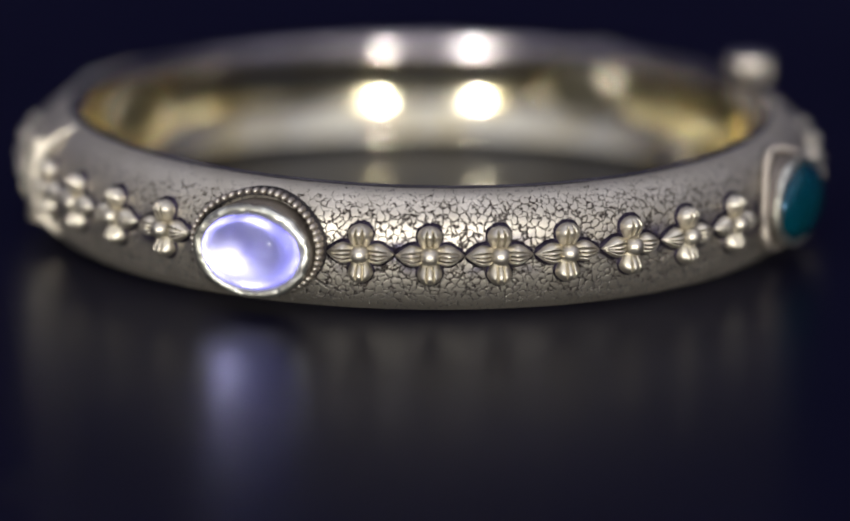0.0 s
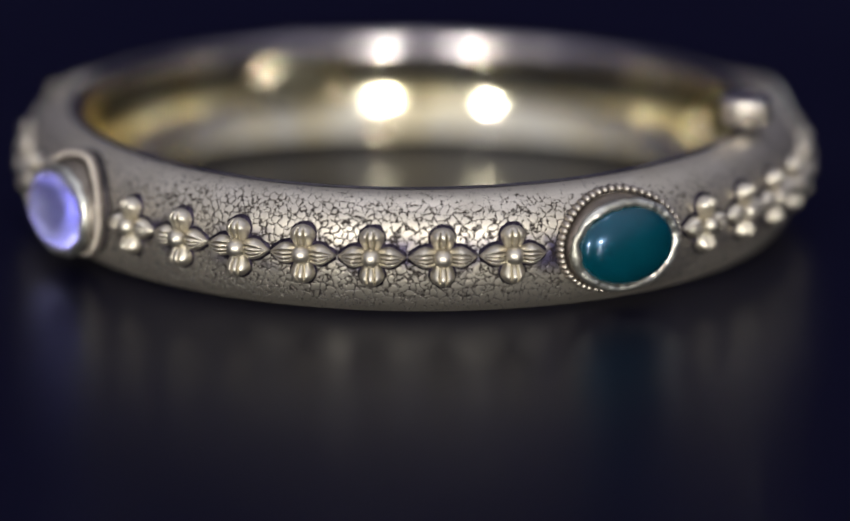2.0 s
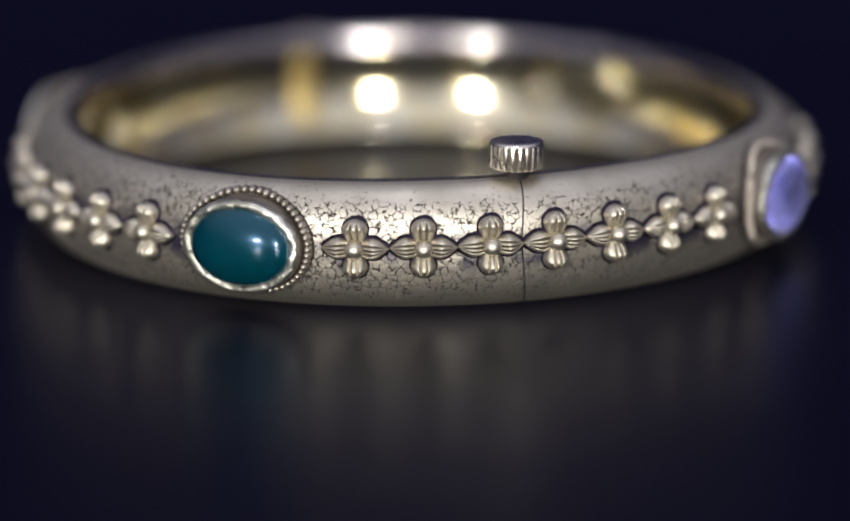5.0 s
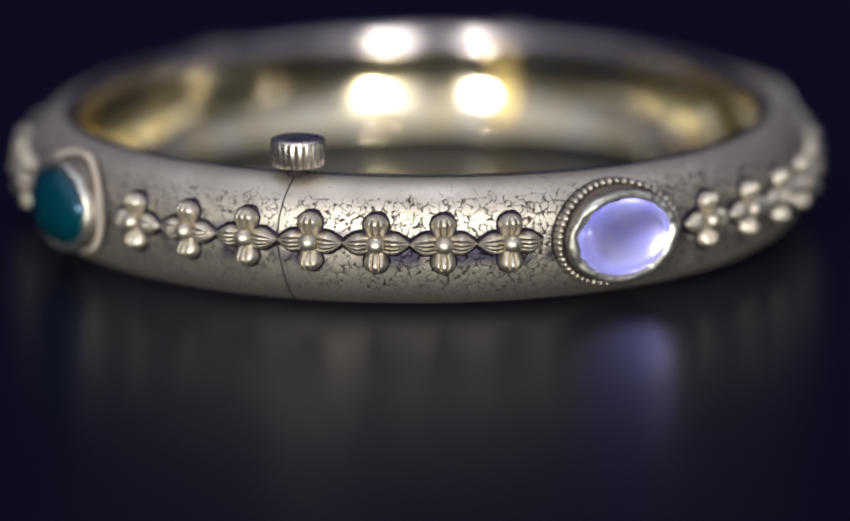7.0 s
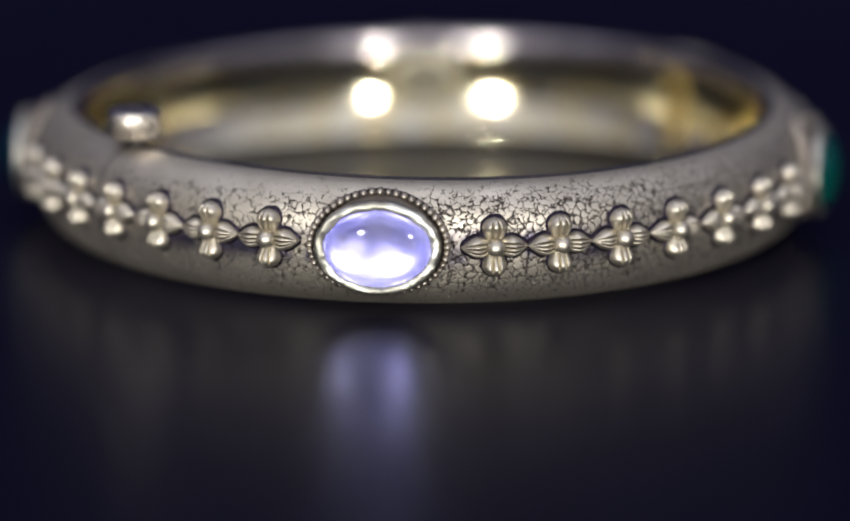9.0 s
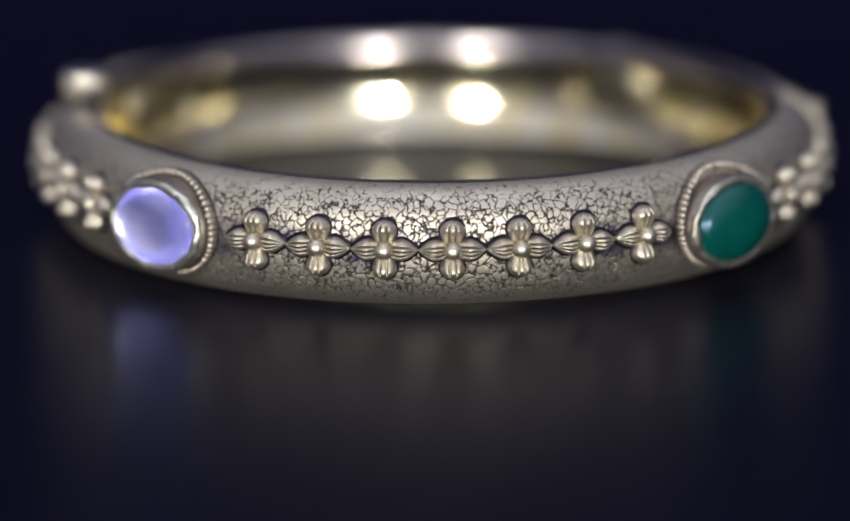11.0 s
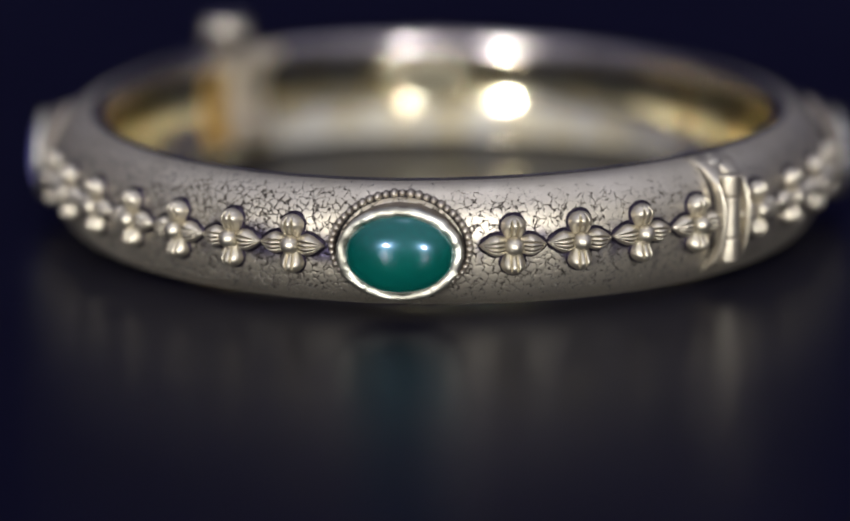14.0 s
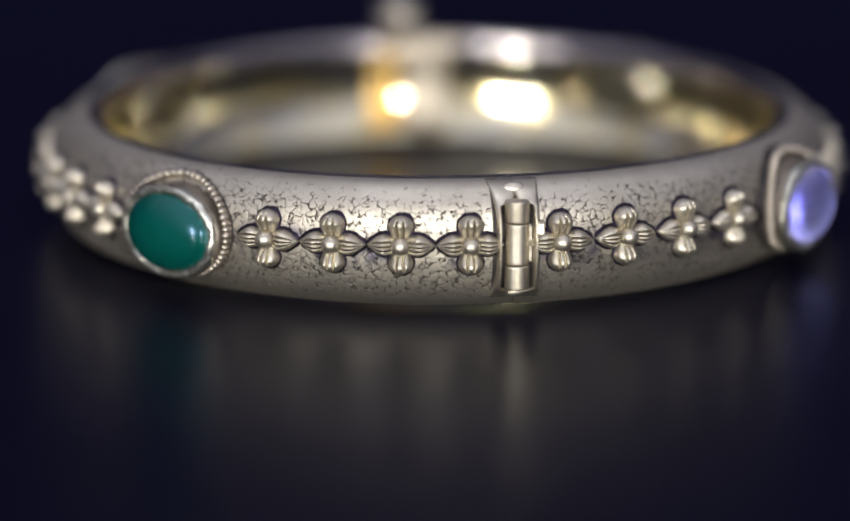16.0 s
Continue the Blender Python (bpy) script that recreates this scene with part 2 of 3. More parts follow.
def skin_profile():
    """The hollow section of the band: inner wall, rolled lips, bowed outer face."""
    pts = []
    for r, z in ((0.880, -0.136), (0.892, -0.10), (0.902, -0.04), (0.902, 0.03), (0.884, HALF - 0.004)):
        pts.append((r, z))
    for i in range(1, 9):
        u = math.pi / 2 * i / 8
        pts.append((LIP - (LIP - RIM - 0.004) * math.cos(u), HALF + (TOP - HALF) * math.sin(u)))
    for i in range(1, 40):
        u = math.pi / 2 - math.pi * i / 40
        c, s = math.cos(u), math.sin(u)
        inner, height = (CREST, TOP) if s > 0 else (LOW, BASE)
        pts.append((inner + (OUT - inner) * abs(c) ** 0.9, height * math.copysign(abs(s) ** 0.92, s)))
    for r, z in ((0.900, -0.1530), (0.882, -0.1520), (0.868, -0.1475), (0.862, -0.139)):
        pts.append((r, z))
    return pts


def outside(z):
    """Radius of the bowed outer face at height z."""
    inner, height = (CREST, TOP) if z > 0 else (LOW, BASE)
    s = min(1.0, abs(z) / height) ** (1 / 0.92)
    return inner + (OUT - inner) * math.sqrt(max(0.0, 1 - s * s)) ** 0.9


def build_half(parent, start, end):
    n = 150
    angles = [radians(start + (end - start) * i / n) for i in range(n + 1)]
    angles[1:1] = [radians(start + 0.02)]
    angles[-1:-1] = [radians(end - 0.02)]
    prof = skin_profile()

    def bent(a, z):
        """The clasp's seam is a little bowed."""
        off = abs((math.degrees(a) - CLASP + 180) % 360 - 180)
        return a + radians(1.3 * (abs(z) / 0.15) ** 1.5 * max(0.0, 1 - off / 8))

    part("shell", rows_mesh("shell", [[at(r, bent(a, z), z) for r, z in prof] for a in angles], SKIN), parent,
         "crackled antique silver-gilt half of the band")
    lip = []
    for i in range(11):
        u = math.pi / 2 * (0.02 + 0.98 * i / 10)
        lip.append((LIP - (LIP - RIM - 0.004) * math.cos(u), HALF + (TOP - HALF) * math.sin(u)))
    lip.append((CREST + 0.004, TOP))
    band = [(r - 0.001, z + 0.001) for r, z in lip] + [(CREST + 0.004, 0.120), (0.882, HALF)]
    part("rim", rows_mesh("rim", [[at(r, bent(a, z), z) for r, z in band] for a in angles], RIMMETAL), parent, "smooth polished upper rim")
    # a dark strip painted where the crest mirrors the dark backdrop
    edge_shape = [(CREST + 0.001, TOP + 0.0015), (CREST + 0.0035, TOP + 0.0028), (CREST + 0.008, TOP + 0.0018), (CREST + 0.011, TOP - 0.0015), (CREST + 0.004, TOP - 0.006)]
    part("edge_line", rows_mesh("edge_line", [[at(r, bent(a, z), z) for r, z in edge_shape] for a in angles], SEAM_AND_EDGE), parent, "thin dark line along the rim, painted for its dark reflection")
    inner = []
    for i in range(17):
        z = -0.146 + (HALF + 0.146) * i / 16
        inner.append((0.896 - 2.1 * (z + 0.003) ** 2, z))
    ring = inner + [(0.886, HALF), (0.900, 0.0), (0.875, -0.146)]
    part("lining", rows_mesh("lining", [[at(r, bent(a, z), z) for r, z in ring] for a in angles], GOLD), parent,
         "polished yellow gold inner lining")


def petal_mesh(name, length, width, height, peak, point, waist, flutes, mat):
    """A fluted petal that lies along +x, its back on y = 0 and its crown towards -y."""
    rows, n, k = [], 16, 32
    for i in range(n + 1):
        t = i / n
        x = length * t
        if t < peak:
            w = width * (waist + (1 - waist) * math.sin(math.pi / 2 * t / peak) ** 1.5)
        else:
            u = (t - peak) / (1 - peak)
            w = width * (math.cos(math.pi / 2 * u) ** point) + 1e-5
        h = height * (0.4 + 0.6 * min(1, t / peak)) * (w / width) ** 0.7
        row = []
        for j in range(k + 1):
            s = -1 + 2 * j / k
            crown = math.sqrt(max(0, 1 - s * s)) ** 0.8
            cut = sum(math.exp(-((s - g) / 0.065) ** 2) for g in flutes)
            groove = 1 - 0.80 * cut * min(1, 1.3 * math.sin(math.pi * min(1, 0.08 + t)))
            row.append((x, -h * crown * groove, w * s))
        row += [(x, 0.012 * S, w), (x, 0.012 * S, -w)][::1]
        rows.append(row)
    me = rows_mesh(name, rows, mat)
    # the floors of the flutes are darker than the petal
    me.materials.append(GROOVE)
    wide = k + 3
    for i, face in enumerate(me.polygons):
        along, across = divmod(i, wide)
        s = -1 + 2 * (across + 0.5) / k
        if 2 < along < 14 and across < k and any(abs(s - g) < 0.05 for g in flutes):
            face.material_index = 1
    return me


def dome_mesh(name, rx, rz, h, mat, rings=8, seg=20, back=0.0, power=1.0):
    """A low dome over an oval in the x-z plane that swells towards -y; back: how far its rim reaches inwards."""
    verts, faces = [(0, -h, 0)], []
    for i in range(1, rings + 1):
        u = math.pi / 2 * i / rings
        for j in range(seg):
            v = 2 * math.pi * j / seg
            verts.append((rx * math.sin(u) * math.cos(v), -h * math.cos(u) ** power, rz * math.sin(u) * math.sin(v)))
    for j in range(seg):
        verts.append((rx * math.cos(2 * math.pi * j / seg), back, rz * math.sin(2 * math.pi * j / seg)))
    for j in range(seg):
        faces.append((0, 1 + j, 1 + (j + 1) % seg))
        for i in range(rings):
            a, b = 1 + i * seg, 1 + (i + 1) * seg
            faces.append((a + j, b + j, b + (j + 1) % seg, a + (j + 1) % seg))
    faces.append(tuple(1 + rings * seg + j for j in range(seg)))
    me = mesh_of(name, verts, faces, mat)
    bm = bmesh.new()
    bm.from_mesh(me)
    bmesh.ops.recalc_face_normals(bm, faces=bm.faces)
    bm.to_mesh(me)
    bm.free()
    return me


UPRIGHT = petal_mesh("petal", 0.070 * S, 0.0300 * S, 0.040 * S, 0.64, 0.50, 0.42, (-0.28, 0.28), BRIGHT)
SIDE = petal_mesh("petal", 0.081 * S, 0.0250 * S, 0.036 * S, 0.48, 1.05, 0.5, (-0.42, 0.0, 0.42), BRIGHT)


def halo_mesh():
    """Contact shade round a flower, put in as a blue-black oxide layer: a low, wider cross."""
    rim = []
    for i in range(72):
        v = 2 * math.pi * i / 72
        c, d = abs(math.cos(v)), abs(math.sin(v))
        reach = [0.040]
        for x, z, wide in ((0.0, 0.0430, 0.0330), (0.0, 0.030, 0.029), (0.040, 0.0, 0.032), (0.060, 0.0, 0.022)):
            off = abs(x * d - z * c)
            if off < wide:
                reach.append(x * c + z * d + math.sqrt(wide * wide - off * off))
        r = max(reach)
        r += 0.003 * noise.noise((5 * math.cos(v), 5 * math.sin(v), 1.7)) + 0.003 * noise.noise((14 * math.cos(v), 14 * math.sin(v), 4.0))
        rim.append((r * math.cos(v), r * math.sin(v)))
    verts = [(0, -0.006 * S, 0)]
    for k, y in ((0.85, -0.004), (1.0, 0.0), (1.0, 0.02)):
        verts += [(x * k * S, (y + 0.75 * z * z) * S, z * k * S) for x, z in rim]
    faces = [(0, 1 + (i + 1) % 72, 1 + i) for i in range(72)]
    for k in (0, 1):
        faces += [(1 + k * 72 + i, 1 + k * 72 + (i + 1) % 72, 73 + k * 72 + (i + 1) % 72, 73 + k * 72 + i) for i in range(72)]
    return mesh_of("contact_halo", verts, faces, SHADE_OXIDE)


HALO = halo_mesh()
BEAD = dome_mesh("bead", 0.0225 * S, 0.0225 * S, 0.024 * S, BRIGHT, 6, 16, 0.01 * S)


def build_flower(parent, angle):
    """A four-petalled flower soldered on the band: two round petals upright, two pointed ones along it."""
    ob = part("flower", None, parent, "", seat(angle, OUT + 0.001, -0.004))
    for rot, me, shift in ((0, SIDE, 0.0), (180, SIDE, 0.0), (270, UPRIGHT, 8.0), (90, UPRIGHT, 7.0)):
        m = Matrix.Rotation(radians(-rot), 4, "Y") @ Matrix.Rotation(radians(shift), 4, "Z")
        part("petal", me, ob, "", m)
    # dark layer that paints the contact shade round the petals
    part("contact_halo", HALO, ob)
    part("bead", BEAD, ob, "", Matrix.Translation((0, -0.020 * S, 0)))
    return ob


def sag(z):
    """How far the band's face falls back at height z."""
    return OUT - outside(z)


def oval_tube(name, sections, mat, seg=64, uneven=0.0):
    """Nested ovals in the x-z plane joined to a closed band; sections: (half width, half height, y). uneven: a hand-worked wobble."""
    rows = []
    for j in range(seg):
        v = 2 * math.pi * j / seg
        row = []
        for i, (a, b, y, *hug) in enumerate(sections):
            w = uneven * (noise.noise((3.1 * math.cos(v) + i * 0.4, 3.1 * math.sin(v), 0.7 * i)) + 0.6 * noise.noise((9 * math.cos(v), 9 * math.sin(v), i)))
            z = (b + w) * math.sin(v)
            back = hug[0] * sag(z) if hug else 0.0
            row.append(((a + w) * math.cos(v) * S, (y + w + back) * S, z * S))
        rows.append(row)
    return rows_mesh(name, rows, mat, True, False)


GRAIN = dome_mesh("bezel_bead", 0.0088 * S, 0.0088 * S, 0.014 * S, GRAINS, 3, 8, 0.008 * S)


def build_setting(parent, angle, clear, agate=None, proud=0.0, swell=0.058, bowl=0.0, drop=0.0):
    """A cabochon in a smooth bezel with a ring of beads round its foot."""
    ob = part("gem_setting", None, parent, "", seat(angle, OUT + proud, -0.003))
    low = Matrix.Translation((0, 0, -drop * S))
    part("bezel", oval_tube("bezel", [(0.122, 0.088, -0.030), (0.1245, 0.0905, -0.0405), (0.130, 0.095, -0.0455), (0.141, 0.105, -0.0475), (0.1485, 0.111, -0.043),
                                     (0.1505, 0.1125, -0.032), (0.145, 0.107, -0.026)], BEZEL, 120, 0.0055), ob, "bright polished bezel rim", low)
    part("collar", oval_tube("collar", [(0.130, 0.094, -0.034), (0.1465, 0.1085, -0.034), (0.1485, 0.1105, -0.015), (0.150, 0.112, 0.0, 0.7),
                                       (0.150, 0.112, 0.02, 1.0), (0.13, 0.095, 0.03)], BEADED, 96, 0.0012), ob, "dull tarnished bezel wall", low)
    part("foot", oval_tube("foot", [(0.148, 0.110, -0.002, 0.8), (0.156, 0.116, -0.008, 0.8), (0.165, 0.122, -0.006, 0.8), (0.1685, 0.125, 0.004, 0.9),
                                   (0.1685, 0.125, 0.03, 1.0), (0.148, 0.110, 0.03, 1.0)], DARK), ob, "dark oxidised foot of the setting")
    n = 52
    for i in range(n):
        v = 2 * math.pi * i / n
        x, z = 0.1620 * math.cos(v), 0.1200 * math.sin(v)
        size = 1.02 + 0.28 * noise.noise((angle + 2.3 * i, 0.7 * i, 3.0))
        part("bezel_bead", GRAIN, ob, "", Matrix.Translation((x * S, (-0.010 + 0.8 * sag(z)) * S, z * S)) @ Matrix.Diagonal((size, size, size, 1.0)))
    seat_at = Matrix.Translation((0, -0.036 * S, -drop * S))
    if clear:
        stone = part("moonstone", dome_mesh("moonstone", 0.1285 * S, 0.0945 * S, swell * S, CLEAR, 16, 64, (bowl + 0.003) * S, 0.95), ob,
                     "clear pale blue moonstone cabochon", seat_at)
        stone.visible_shadow = False
        part("foil", dome_mesh("foil", 0.1275 * S, 0.0935 * S, -bowl * S, FOIL, 12, 48, (bowl + 0.002) * S), ob, "silvery blue reflective foil", seat_at)
    else:
        part("agate", dome_mesh("agate", 0.1285 * S, 0.0945 * S, swell * S, agate, 16, 64, 0.03 * S, 1.0), ob,
             "smooth dark teal agate cabochon" if agate is TEAL else "smooth deep green agate cabochon", seat_at)
    return ob


def lathe(name, profile, mat, seg=32, flutes=0, depth=0.0, span=(0, 0)):
    """A turned solid round z from (radius, z); flutes cut between the heights of span."""
    rows = []
    for r, z in profile:
        row = []
        for j in range(seg):
            v = 2 * math.pi * j / seg
            cut = 1.0
            if flutes and span[0] <= z <= span[1]:
                cut = 1 - depth * (0.5 + 0.5 * math.cos(flutes * v)) ** 3
            row.append((r * cut * math.cos(v) * S, r * cut * math.sin(v) * S, z * S))
        rows.append(row)
    return rows_mesh(name, rows, mat)


def build_clasp(parent, angle):
    """The push knob that stands on the upper edge at the opening."""
    a = radians(angle)
    ob = part("clasp_knob", None, parent, "", Matrix.Translation(at(0.885, a, 0.1230)) @ Matrix.Rotation(a, 4, "Z"))
    part("stem", lathe("stem", [(0.030, -0.020), (0.030, 0.010), (0.024, 0.012), (0.024, 0.040)], DARK), ob, "short plain stem")
    prof = [(0.030, 0.029), (0.058, 0.030), (0.064, 0.034), (0.0655, 0.036), (0.0655, 0.086), (0.064, 0.0885), (0.064, 0.0925), (0.060, 0.0955),
            (0.045, 0.0975), (0.02, 0.0985), (0.002, 0.0987)]
    part("cap", lathe("cap", prof, CAPMETAL, 264, 22, 0.12, (0.033, 0.087)), ob, "ribbed silver cap with a smooth top")
    return ob


def box_along(name, rows, mat, smooth=False):
    return rows_mesh(name, rows, mat, True, True, smooth)


def build_hinge(parent, angle):
    """A three-knuckle hinge between two bowed rails that follow the band's face."""
    ob = part("hinge", None, parent, "", seat(angle, 0.0))
    base = radians(angle)

    def face(z):
        return -(outside(z) + oval(base))

    zs = [-0.141 + 0.273 * i / 30 for i in range(31)]
    plate = []
    for z in zs:
        y = face(z)
        plate.append([(-0.056 * S, (y - 0.004) * S, z * S), (0.056 * S, (y - 0.004) * S, z * S), (0.056 * S, (y + 0.02) * S, z * S), (-0.056 * S, (y + 0.02) * S, z * S)])
    part("plate", box_along("plate", plate, DARK), ob, "dark recessed hinge plate")
    for side in (-1, 1):
        rows = []
        for z in zs:
            y = face(z * 0.985)
            end = min(1.0, abs(z) / (0.132 if z > 0 else 0.144))
            flare = end ** 3
            start = 0.66 if z > 0 else 0.80
            shut = min(1.0, max(0.0, (end - start) / 0.09))
            shut = shut * shut * (3 - 2 * shut)
            lo, hi = 0.0385 * (1 - shut) + 0.0005 * shut, 0.0475 + 0.012 * flare
            lift = 0.033 - 0.013 * flare
            x0, x1 = side * lo * S, side * hi * S
            loop = [(x0, (y + 0.03) * S, z * S), (x0, (y - 0.4 * lift) * S, z * S)]
            for k in range(1, 8):
                u = math.pi * k / 8
                loop.append(((x0 + x1) / 2 - (x1 - x0) / 2 * math.cos(u), (y - lift + 0.012 - (0.014 - 0.008 * shut) * math.sin(u)) * S, z * S))
            loop += [(x1, (y - 0.4 * lift) * S, z * S), (x1, (y + 0.03) * S, z * S)]
            rows.append(loop if side > 0 else loop[::-1])
        part("rail", box_along("rail", rows, HINGEMETAL, True), ob, "bright bowed side rail")
    y = face(0) - 0.004
    for z0, z1 in ((-0.112, -0.0545), (-0.052, 0.046), (0.0485, 0.100)):
        prof = [(0.002, z0), (0.026, z0), (0.0282, z0 + 0.001), (0.029, z0 + 0.003), (0.029, z0 + 0.006), (0.029, z1 - 0.006), (0.029, z1 - 0.003), (0.0282, z1 - 0.001), (0.026, z1), (0.002, z1)]
        part("knuckle", lathe("knuckle", prof, HINGEMETAL, 24), ob, "", Matrix.Translation((0, y * S, 0)))
    for x0, x1, z0, z1, out in ((0.027, 0.037, -0.050, 0.040, 0.010), (0.046, 0.066, 0.014, 0.046, 0.016)):
        rows = []
        for z, k in ((z0, 0.6), (z0 + 0.004, 1.0), (z1 - 0.004, 1.0), (z1, 0.6)):
            f = face(z)
            rows.append([(x0 * S, (f + 0.01) * S, z * S), (x0 * S, (f - out * k) * S, z * S), ((x0 + 0.8 * (x1 - x0)) * S, (f - out * k) * S, z * S),
                         (x1 * S, (f - 0.7 * out * k) * S, z * S), (x1 * S, (f + 0.01) * S, z * S)])
        part("tab", box_along("tab", rows, BRIGHT), ob, "small soldered tab of the hinge")
    for z, rx, turn in ((0.1205, 0.027, 50), (-0.131, 0.024, -50)):
        cap = dome_mesh("end_cap", rx * S, 0.0150 * S, 0.009 * S, HINGEMETAL, 6, 24, 0.012 * S)
        m = Matrix.Translation((0, (face(z * 0.985) - 0.010) * S, z * S)) @ Matrix.Rotation(radians(-turn), 4, "X")
        part("end_cap", cap, ob, "rounded end of the hinge pin", m)
    return ob


CLASP, HINGE = 13.4, 197.2


def lining_patch(name, parent, angle, half, z0, z1, lift, mat, label, rounded=False):
    """A piece on the inner lining that follows its curve: a soldered oval window or upright plate, and a painted gleam.
    """
    rings, seg = 8, 48
    mid, high = (z0 + z1) / 2, (z1 - z0) / 2
    verts, faces = [], []
    for i in range(rings + 1):
        q = i / rings
        for j in range(seg):
            v = 2 * math.pi * j / seg
            c, d = math.cos(v), math.sin(v)
            if not rounded:
                k = (abs(c) ** 12 + abs(d) ** 12) ** (1 / 12)
                c, d = c / k, d / k
            z = mid + high * q * d
            r = 0.896 - 2.1 * (z + 0.003) ** 2 - (lift * (1 - q ** 8) if not rounded else lift * (1 - q * q))
            verts.append(at(r + (0.006 if i == rings else -0.001), radians(angle + half * q * c), z))
    for i in range(rings):
        for j in range(seg):
            k = (j + 1) % seg
            faces.append((i * seg + j, i * seg + k, (i + 1) * seg + k, (i + 1) * seg + j))
    return part(name, mesh_of(name, verts, faces, mat), parent, label)


def lining_ring(parent, angle, half, z0, z1, wide, lift, mat, label):
    """A raised oval ring on the inner lining, round the back of a setting."""
    rings, seg = 8, 64
    mid, high = (z0 + z1) / 2, (z1 - z0) / 2
    rows = []
    for j in range(seg):
        v = 2 * math.pi * j / seg
        row = []
        for i in range(rings + 1):
            q = 0.97 + wide * i / rings
            z = mid + high * q * math.sin(v)
            r = 0.896 - 2.1 * (z + 0.003) ** 2 - lift * math.sin(math.pi * i / rings)
            row.append(at(r + (0.004 if i in (0, rings) else 0.0), radians(angle + half * q * math.cos(v)), z))
        rows.append(row)
    return part("back_ring", rows_mesh("back_ring", rows, mat, True, False), parent, label)


def rim_block(parent, angle, half):
    """The thickened end of the rim at the clasp."""
    rows = []
    for i in range(17):
        d = -1 + i / 8
        lift = 0.010 * (1 - abs(d) ** 6)
        row = []
        for k in range(11):
            u = math.pi / 2 * (0.02 + 0.98 * k / 10)
            r, z = LIP - (LIP - RIM - 0.004) * math.cos(u), HALF + (TOP - HALF) * math.sin(u)
            row.append(at(r - lift * math.cos(u), radians(angle + half * d), z + 0.15 * lift * math.sin(u)))
        row += [at(0.876, radians(angle + half * d), TOP - 0.006), at(0.880, radians(angle + half * d), HALF)]
        rows.append(row)
    return part("clasp_block", rows_mesh("clasp_block", rows, PALE), parent, "dull pale block of the rim at the clasp")


def build_inside(bangle):
    """What shows on the inner side: the backs of the four settings, the clasp's catch and the hinge's leaf."""
    for angle in (-112.0, -25.0, 61.75, 147.5):
        lining_patch("setting_back", bangle, angle, 7.2, -0.068, 0.078, 0.010, BACK, "dark domed back of a setting", True)
        lining_ring(bangle, angle, 7.4, -0.070, 0.080, 0.30, 0.014, GOLD, "bright gold ring round the back of a setting")
    lining_patch("catch", bangle, 9.6, 4.2, -0.135, 0.105, 0.022, PALE, "dull pale catch plate of the clasp")
    # added patch: the lining's orange reflection beside the catch, put into colour
    lining_patch("orange_gleam", bangle, 17.0, 3.0, -0.130, 0.084, 0.004, AMBER, "orange-gold patch painted as a reflection beside the catch")
    rim_block(bangle, 11.0, 8.0)
    lining_patch("hinge_leaf", bangle, HINGE + 1.2, 2.2, -0.120, 0.080, 0.008, OCHRE, "yellow gold inner leaf of the hinge")


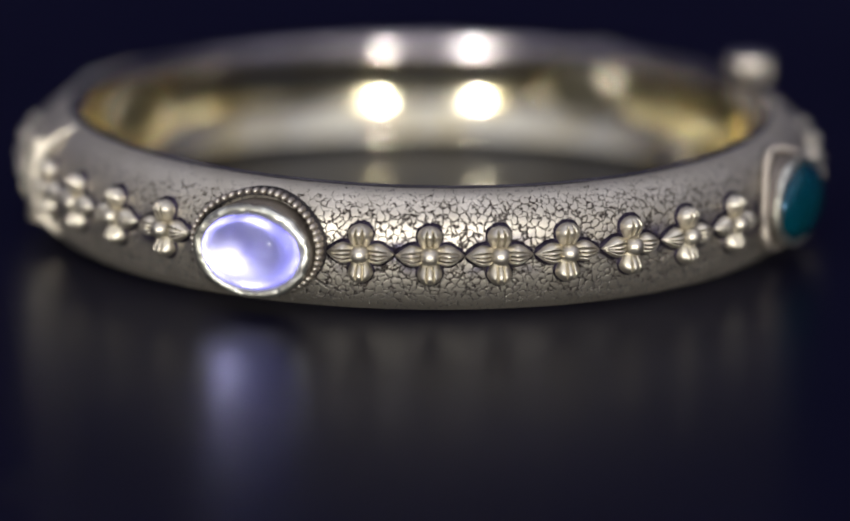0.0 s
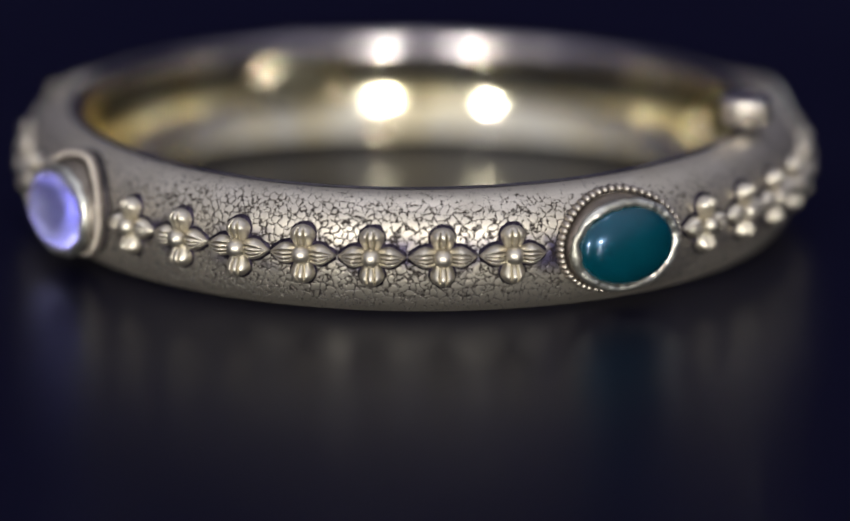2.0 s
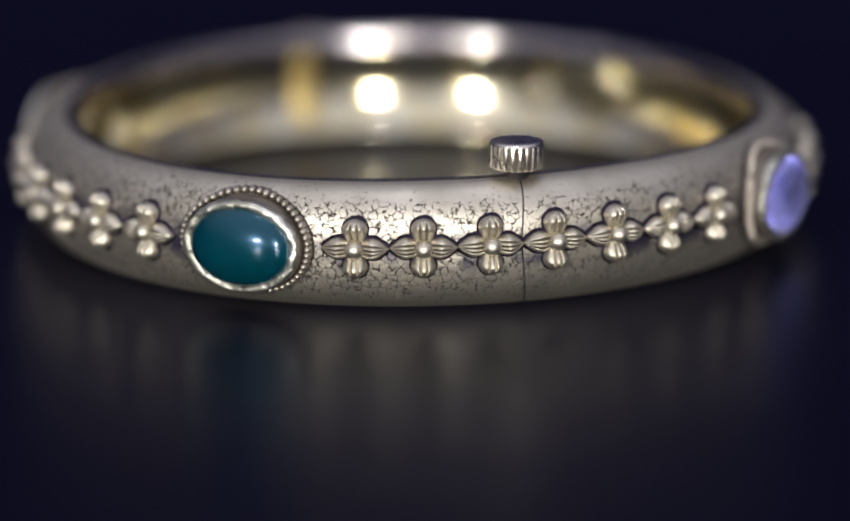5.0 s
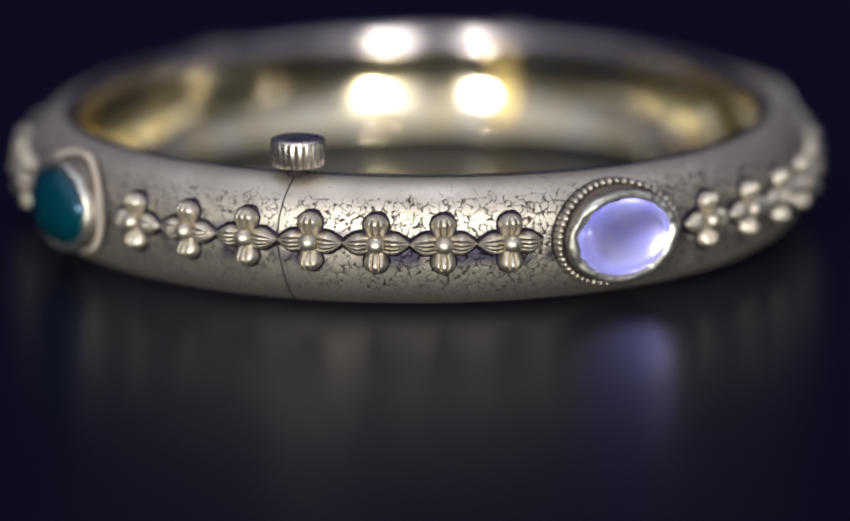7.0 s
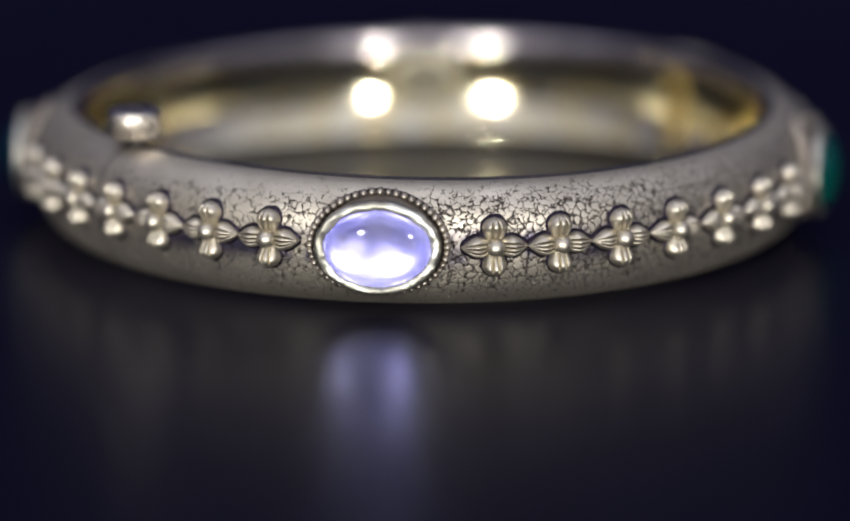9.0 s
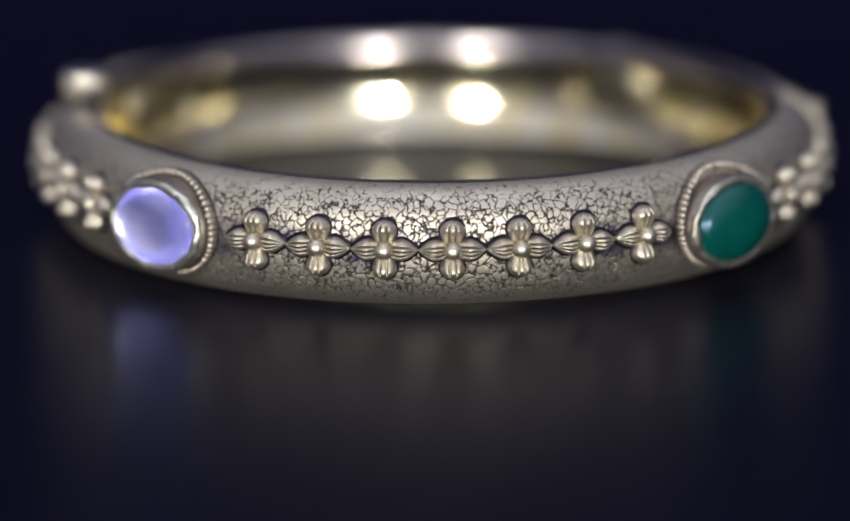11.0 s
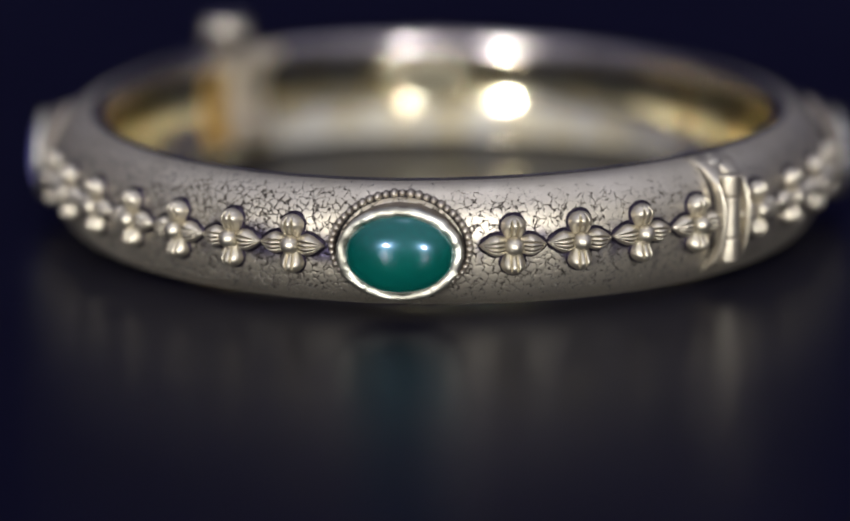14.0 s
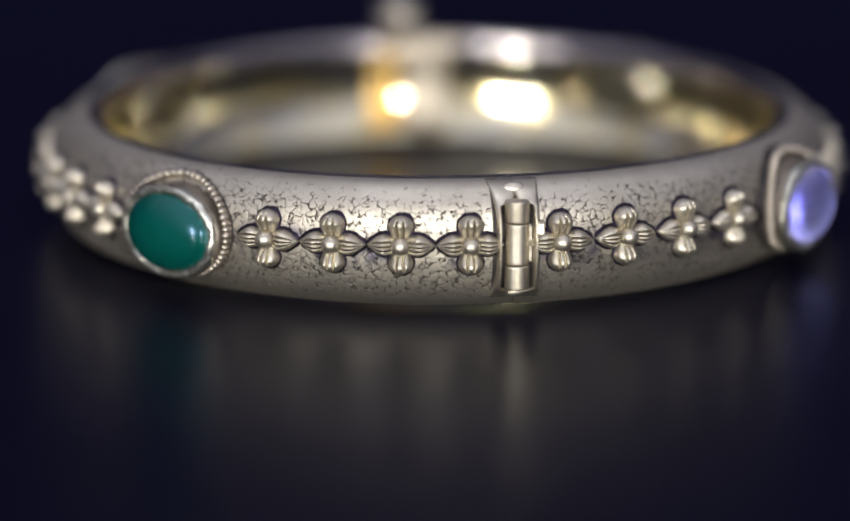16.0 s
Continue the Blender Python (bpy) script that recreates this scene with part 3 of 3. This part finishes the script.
def build_bangle():
    bangle = new("bangle")
    tagged(bangle, "antique silver-gilt hinged bangle with moonstones and green agates", "bracelet")
    build_half(bangle, CLASP + 0.02, HINGE - 0.15)
    build_half(bangle, HINGE + 0.15, CLASP + 360 - 0.02)
    proud = [(0.935 + (r - 0.935) * 1.016, z * 1.008) for r, z in skin_profile()]
    shift = [radians(1.3 * (abs(z) / 0.15) ** 1.5) for r, z in proud]
    seam = [[at(r, radians(CLASP + d) + k, z) for (r, z), k in zip(proud, shift)] for d in (-0.11, 0.11)]
    part("seam", rows_mesh("seam", seam, SEAM_AND_EDGE, smooth=False), bangle, "thin dark closing seam")
    rows = [(-97.4, 9.45, 7), (-9.6, 9.27, 7), (77.5, 9.15, 7), (162.7, 9.39, 4), (203.3, 9.75, 4)]
    for first, step, count in rows:
        for i in range(count):
            build_flower(bangle, first + step * i)
    for angle, clear, agate, proud, swell, bowl, drop in ((-112.0, True, None, 0.008, 0.050, 0.028, 0.010), (-25.0, False, TEAL, -0.007, 0.052, 0.0, 0.003),
                                                   (61.75, True, None, -0.003, 0.036, 0.023, 0.0), (147.5, False, GREEN, -0.007, 0.052, 0.0, 0.011)):
        build_setting(bangle, angle, clear, agate, proud, swell, bowl, drop)
    build_clasp(bangle, 14.4)
    build_hinge(bangle, HINGE)
    build_inside(bangle)
    return bangle


build_table()
bangle = build_bangle()


# ---- what moves ----
TURN = [(0.0, 0.0, -0.0117, -0.0260), (0.5, -8.64, -0.0146, -0.0247), (1.0, -17.85, -0.0170, -0.0225), (1.5, -26.5, -0.0190, -0.0195),
        (2.0, -35.5, -0.0225, -0.0162), (2.5, -44.0, -0.0262, -0.0118), (3.0, -52.8, -0.0305, -0.0062), (3.5, -61.4, -0.0324, -0.0010),
        (4.0, -70.4, -0.0326, 0.0046), (5.25, -92.0, -0.0275, 0.0145), (6.5, -113.6, -0.0201, 0.0233), (7.0, -122.5, -0.0175, 0.0261),
        (7.5, -131.05, -0.0144, 0.0281), (8.0, -139.9, -0.0113, 0.0290), (8.5, -148.4, -0.0080, 0.0286), (9.0, -157.1, -0.0048, 0.0273),
        (9.5, -165.6, -0.0008, 0.0261), (10.75, -186.7, 0.0085, 0.0190), (12.0, -208.05, 0.0223, 0.0113), (12.5, -216.53, 0.0284, 0.0081),
        (13.0, -225.3, 0.0334, 0.0050), (13.5, -233.72, 0.0375, 0.0029), (14.0, -242.38, 0.0396, 0.0009), (14.5, -250.74, 0.0422, -0.0011),
        (15.0, -259.45, 0.0434, -0.0030), (15.5, -267.71, 0.0422, -0.0050), (16.0, -276.27, 0.0387, -0.0071)]


def motions():
    lean = pose(0, 0, 0, math.degrees(0.0023), math.degrees(0.0059), 0)
    walk(bangle, [(t, pose(x * S, y * S, -FLOOR * S, 0, 0, turn) @ lean) for t, turn, x, y in TURN])


motions()
